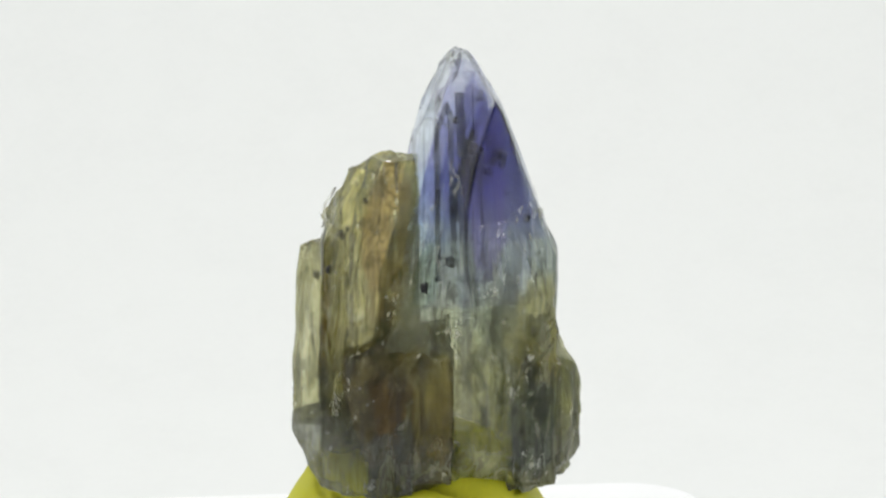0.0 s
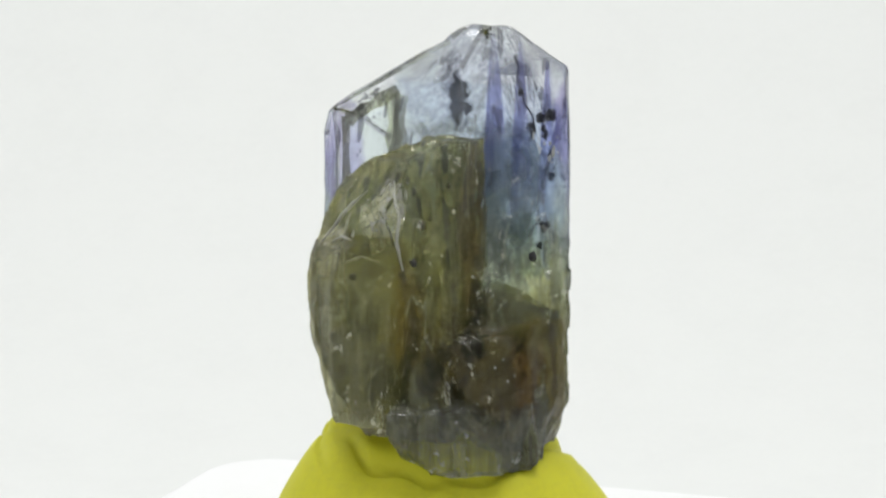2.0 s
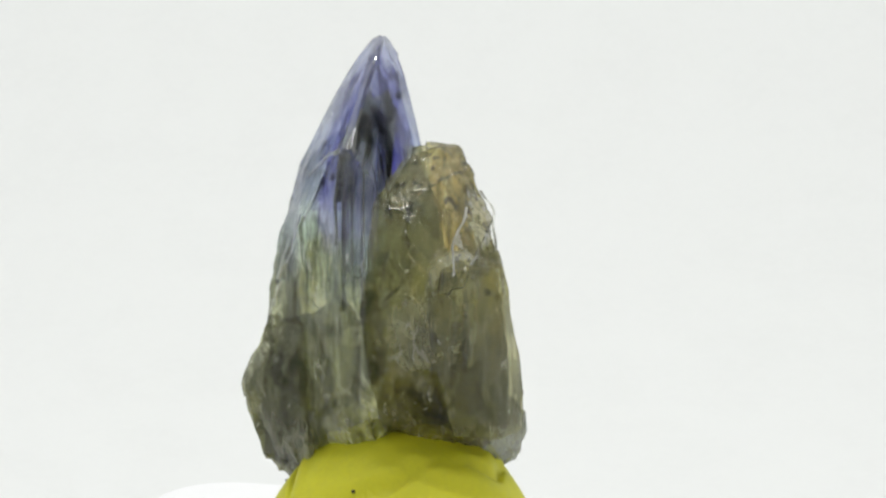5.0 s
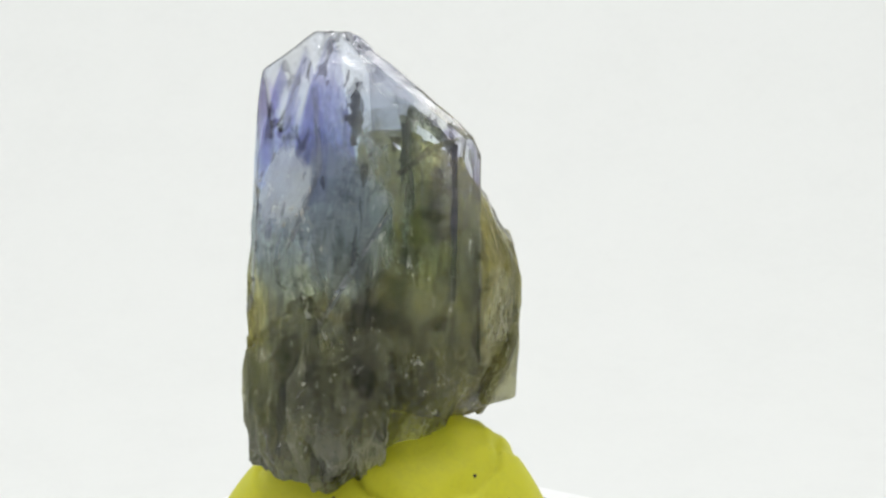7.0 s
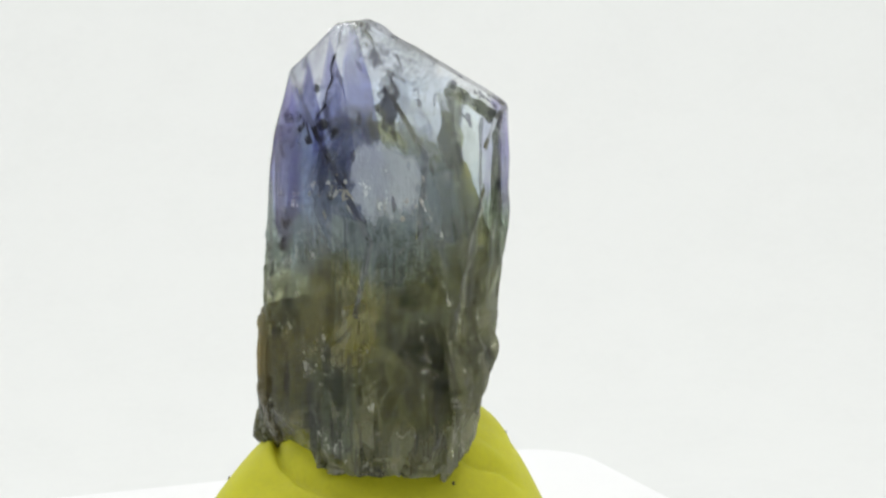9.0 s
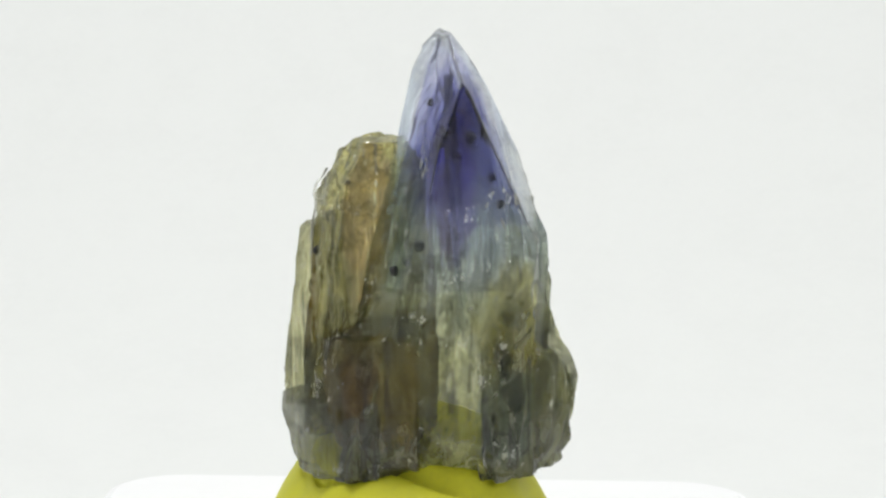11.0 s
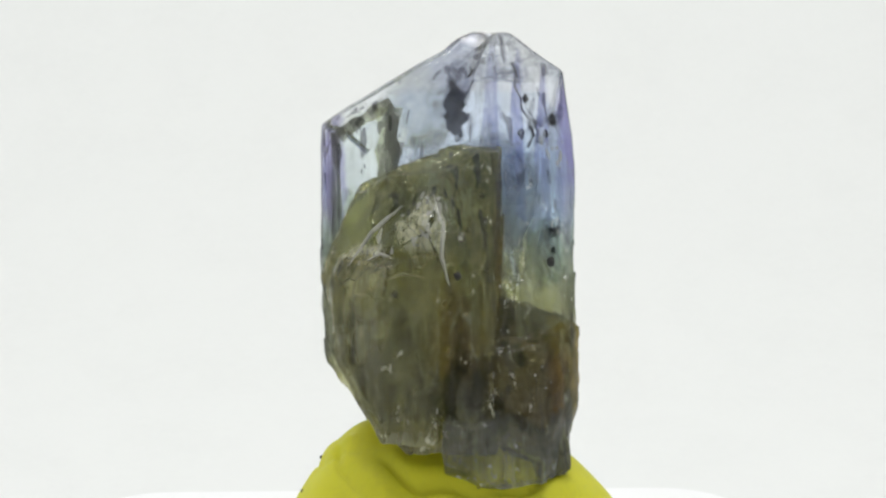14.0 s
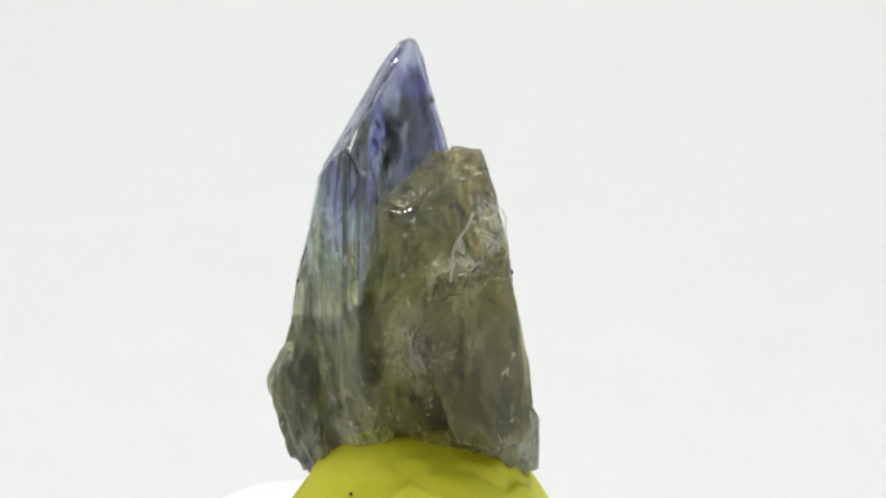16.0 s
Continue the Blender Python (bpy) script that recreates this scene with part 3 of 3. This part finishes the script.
def flecks(of, count, lo, hi, seed, near=None, reach=1.0, size=1.0):
    """Small cleavage shards, pale to stand for their glints, that break through the skin of a part in clusters, far
    more than one could count.
    """
    rng = random.Random(seed)
    pool = []
    for f in of.data.polygons:
        c = f.center / MM
        if not lo < c.z < hi:
            continue
        if near is None and noise.noise(c * 0.32 + Vector((seed, 0, 0))) > 0.08 or near and (c - Vector(near)).length < reach:
            pool.append(f)
    bm = bmesh.new()
    for f in rng.sample(pool, min(count, len(pool))):
        n = f.normal.copy()
        lean = rng.choice((0.15, 0.15, 0.9))
        up = Vector((rng.uniform(-lean, lean), rng.uniform(-lean, lean), 1))
        across = n.cross(up).normalized()
        up = across.cross(n).normalized()
        n = (n + across * rng.uniform(-0.4, 0.4) + up * rng.uniform(0.0, 0.6)).normalized()
        tall, wide = size * (0.06 + 0.40 * rng.random() ** 3), size * rng.uniform(0.03, 0.13)
        c = f.center / MM
        ring = []
        for k in range(5):
            a = 2 * math.pi * (k + rng.uniform(-0.3, 0.3)) / 5
            r = rng.uniform(0.3, 1.3)
            ring.append(bm.verts.new((c + across * wide * r * math.cos(a) + up * tall * r * math.sin(a) + n * 0.02) * MM))
        tip, base = bm.verts.new((c + n * 0.05) * MM), bm.verts.new((c - n * 0.10) * MM)
        for k in range(5):
            bm.faces.new((ring[k], ring[(k + 1) % 5], tip))
            bm.faces.new((ring[(k + 1) % 5], ring[k], base))
    bmesh.ops.recalc_face_normals(bm, faces=bm.faces)
    return tagged(part("cleavage_glint_scatter", bm, mat_cleavage, of, "pale cleavage flecks coloured for their glints"), kind="stuff")


# the flecks' pale colour stands in for light glinting off cleavage
flecks(main, 40, 9, 30, 1)
flecks(front, 8, 10, 22, 2)
flecks(olive, 26, 11, 30, 3)
flecks(side, 20, 11, 23, 4)
flecks(ledge, 10, 8, 20, 5)
flecks(main, 16, 24, 29, 6, (7.5, -7.0, 26.5), 1.5, 1.4)
flecks(main, 18, 24, 29, 7, (8.6, -1.6, 26.0), 1.6, 1.4)
flecks(main, 14, 27, 31, 8, (2.7, -8.4, 29.1), 1.5, 1.4)
flecks(olive, 26, 23, 29, 9, (-6.1, -0.8, 26.0), 2.0, 2.0)
flecks(olive, 12, 21, 25, 10, (-6.0, 2.6, 23.4), 1.5, 2.2)


def slip(points, half, thick, seed, taper=0.0):
    """A thin uneven sheet along a line of (x, y, z), half wide at each side within the plane of the blade."""
    bm = bmesh.new()
    rings = []
    for i, p in enumerate(points):
        a, b = Vector(points[max(i - 1, 0)]), Vector(points[min(i + 1, len(points) - 1)])
        way = (b - a).normalized()
        out = way.cross(Vector((1, 0, 0))).normalized()
        w = half * (1 + 0.75 * noise.noise(Vector((i * 0.7 + 0.3, seed, 0))))
        w *= 1 - taper * (1 - math.sin(math.pi * (i + 0.2) / (len(points) - 0.6)))
        p = Vector(p) + out * half * 0.4 * noise.noise(Vector((i * 0.6, 0, seed)))
        side_ = Vector((thick, 0, 0))
        ring = [p + out * w, p + side_, p - out * w, p - side_]
        rings.append([bm.verts.new(q * MM) for q in ring])
    for r, s in zip(rings, rings[1:]):
        for k in range(4):
            bm.faces.new((r[k], s[k], s[(k + 1) % 4], r[(k + 1) % 4]))
    bm.faces.new(rings[0][::-1])
    bm.faces.new(rings[-1])
    bmesh.ops.recalc_face_normals(bm, faces=bm.faces)
    return bm


def between(a, b, n):
    return [tuple(Vector(a).lerp(Vector(b), i / n)) for i in range(n + 1)]


def inner_sheet(az, at, thick, z_low, z_high, lean, material, label):
    """A tinted sheet added right through the blade: the blade's own outline, cut to a thin slab."""
    bm = bmesh.new()
    box(bm, (*M_BOX[:2], z_low), (*M_BOX[3:5], z_high))
    cuts = [(a, e, d - 0.3) for a, e, d in M_FACES + M_CUTS] + [(az, lean, at + thick), (az + 180, -lean, -at)]
    for a, e, d in cuts:
        a, e = radians(a), radians(e)
        n = Vector((math.cos(a) * math.cos(e), math.sin(a) * math.cos(e), math.sin(e)))
        cut = bmesh.ops.bisect_plane(bm, geom=bm.verts[:] + bm.edges[:] + bm.faces[:], dist=1e-4, plane_co=n * d, plane_no=n, clear_outer=True)
        rim = [g for g in cut["geom_cut"] if isinstance(g, bmesh.types.BMEdge) and g.is_valid and len(g.link_faces) == 1]
        if rim:
            bmesh.ops.holes_fill(bm, edges=rim, sides=0)
    bmesh.ops.scale(bm, vec=(MM, MM, MM), verts=bm.verts)
    return part("inner_sheet", bm, material, main, label)


# violet sheets added to imitate how the blade's tint changes with direction
for at, low, high in ((4.9, 25.6, 36.4), (6.7, 24.6, 36.0), (8.5, 20.6, 35.4)):
    inner_sheet(284, at, 0.12, low, high, 0.0, mat_violet, "violet sheet added to imitate pleochroism in the blade")
inner_sheet(8, 4.9, 0.15, 18.0, 33.0, 4.0, mat_milk, "milky blue-grey cloud of healed cracks")


# dark sheets added to imitate the blade's back edges as refraction shows them
part("refraction_band", slip(between((2.4, 2.6, 32.0), (2.7, 2.6, 22.0), 10), 0.75, 0.2, 1.0), mat_band, main, "dark band imitating a refracted back edge")
part("refraction_band", slip(between((2.2, 2.4, 32.4), (1.5, 5.9, 30.2), 6), 0.42, 0.2, 2.0), mat_band, main, "dark band imitating a refracted back edge")
part("refraction_band", slip(between((1.5, 6.1, 30.4), (1.6, 6.0, 20.0), 9), 0.32, 0.2, 3.0), mat_band, main, "dark band imitating a refracted back edge")
part("blue_zone", slip(between((3.0, -1.7, 33.9), (3.2, -2.0, 29.6), 12), 0.75, 0.3, 4.0, 0.95), mat_navy, main, "deep blue zone")
part("healed_crack", slip([(3.9, -5.6, 35.0), (3.9, -5.9, 34.2), (3.9, -5.8, 33.4), (3.9, -6.2, 32.6), (4.0, -6.3, 31.8), (4.0, -6.9, 31.0), (4.0, -7.1, 30.0), (4.0, -6.7, 29.2)], 0.09, 0.05, 5.0), mat_speck, main, "dark healed crack")


def skin(of, y, z):
    """Where the face that looks towards -x lies at a given y and z, in mm."""
    near = [v.co.x / MM for v in of.data.vertices if abs(v.co.y / MM - y) < 0.45 and abs(v.co.z / MM - z) < 0.45]
    return min(near, default=0.0)


def ridge(of, path, half, seed):
    """A pale cleavage ridge that runs over the face of a crystal."""
    line = []
    for (y0, z0), (y1, z1) in zip(path, path[1:]):
        line += [(y0 + (y1 - y0) * i / 4, z0 + (z1 - z0) * i / 4) for i in range(4)]
    line.append(path[-1])
    points = [(skin(of, y, z) + 0.02, y, z) for y, z in line]
    return part("cleavage_ridge", slip(points, half, 0.10, seed, 0.8), mat_cleavage, of, "pale pearly cleavage ridge")


ridge(olive, [(-1.2, 27.4), (-1.9, 25.4), (-1.8, 23.4), (-2.3, 21.6)], 0.15, 1.0)
ridge(olive, [(4.4, 22.6), (2.9, 24.8), (0.9, 26.6)], 0.13, 3.0)
ridge(olive, [(2.6, 21.6), (0.8, 22.3), (-0.6, 22.0)], 0.10, 4.0)
ridge(olive, [(3.2, 23.0), (2.2, 23.6), (1.2, 23.2)], 0.12, 5.0)
ridge(olive, [(3.0, 22.2), (2.1, 22.7), (1.4, 22.4)], 0.09, 6.0)


def inclusion(parent, x, y, z, size):
    """A small black mineral grain grown into the face."""
    bm = bmesh.new()
    bmesh.ops.create_icosphere(bm, subdivisions=2, radius=1.0)
    for v in bm.verts:
        k = 0.85 + 0.6 * noise.noise(v.co * 1.6 + Vector((x, y, z)))
        v.co = Vector((x, y, z)) * MM + Vector((v.co.x, v.co.y, v.co.z * 1.2)) * k * size * MM
    return part("inclusion", bm, mat_speck, parent, "black mineral grain")


for at in ((4.0, -8.3, 31.1, 0.42), (3.6, -7.9, 30.2, 0.22), (2.4, -8.6, 23.7, 0.40), (0.7, -8.5, 22.0, 0.34), (1.6, -8.6, 22.6, 0.25),
           (7.4, -6.8, 26.3, 0.30), (6.2, -3.0, 27.4, 0.30), (2.8, -6.6, 32.7, 0.25), (5.4, -6.9, 30.6, 0.42), (5.2, -6.2, 30.0, 0.3), (4.6, -7.6, 29.6, 0.28)):
    inclusion(main, *at)
for at in ((-4.8, -3.0, 24.5, 0.34), (-5.7, -2.8, 22.1, 0.30), (-4.4, -3.4, 24.9, 0.18), (-3.2, -4.2, 27.0, 0.2), (-5.2, 3.4, 16.4, 0.35)):
    inclusion(olive, *at)
inclusion(side, -6.7, 1.2, 21.0, 0.28)


# ---------------------------------------------------------------- the turning
def motions():
    rows = [(0.25 * i, pose(0, 0, 0, 0, 0, TURN * 0.25 * i)) for i in range(65)]
    for thing in (plate, putty, specimen):
        walk(thing, rows)


motions()
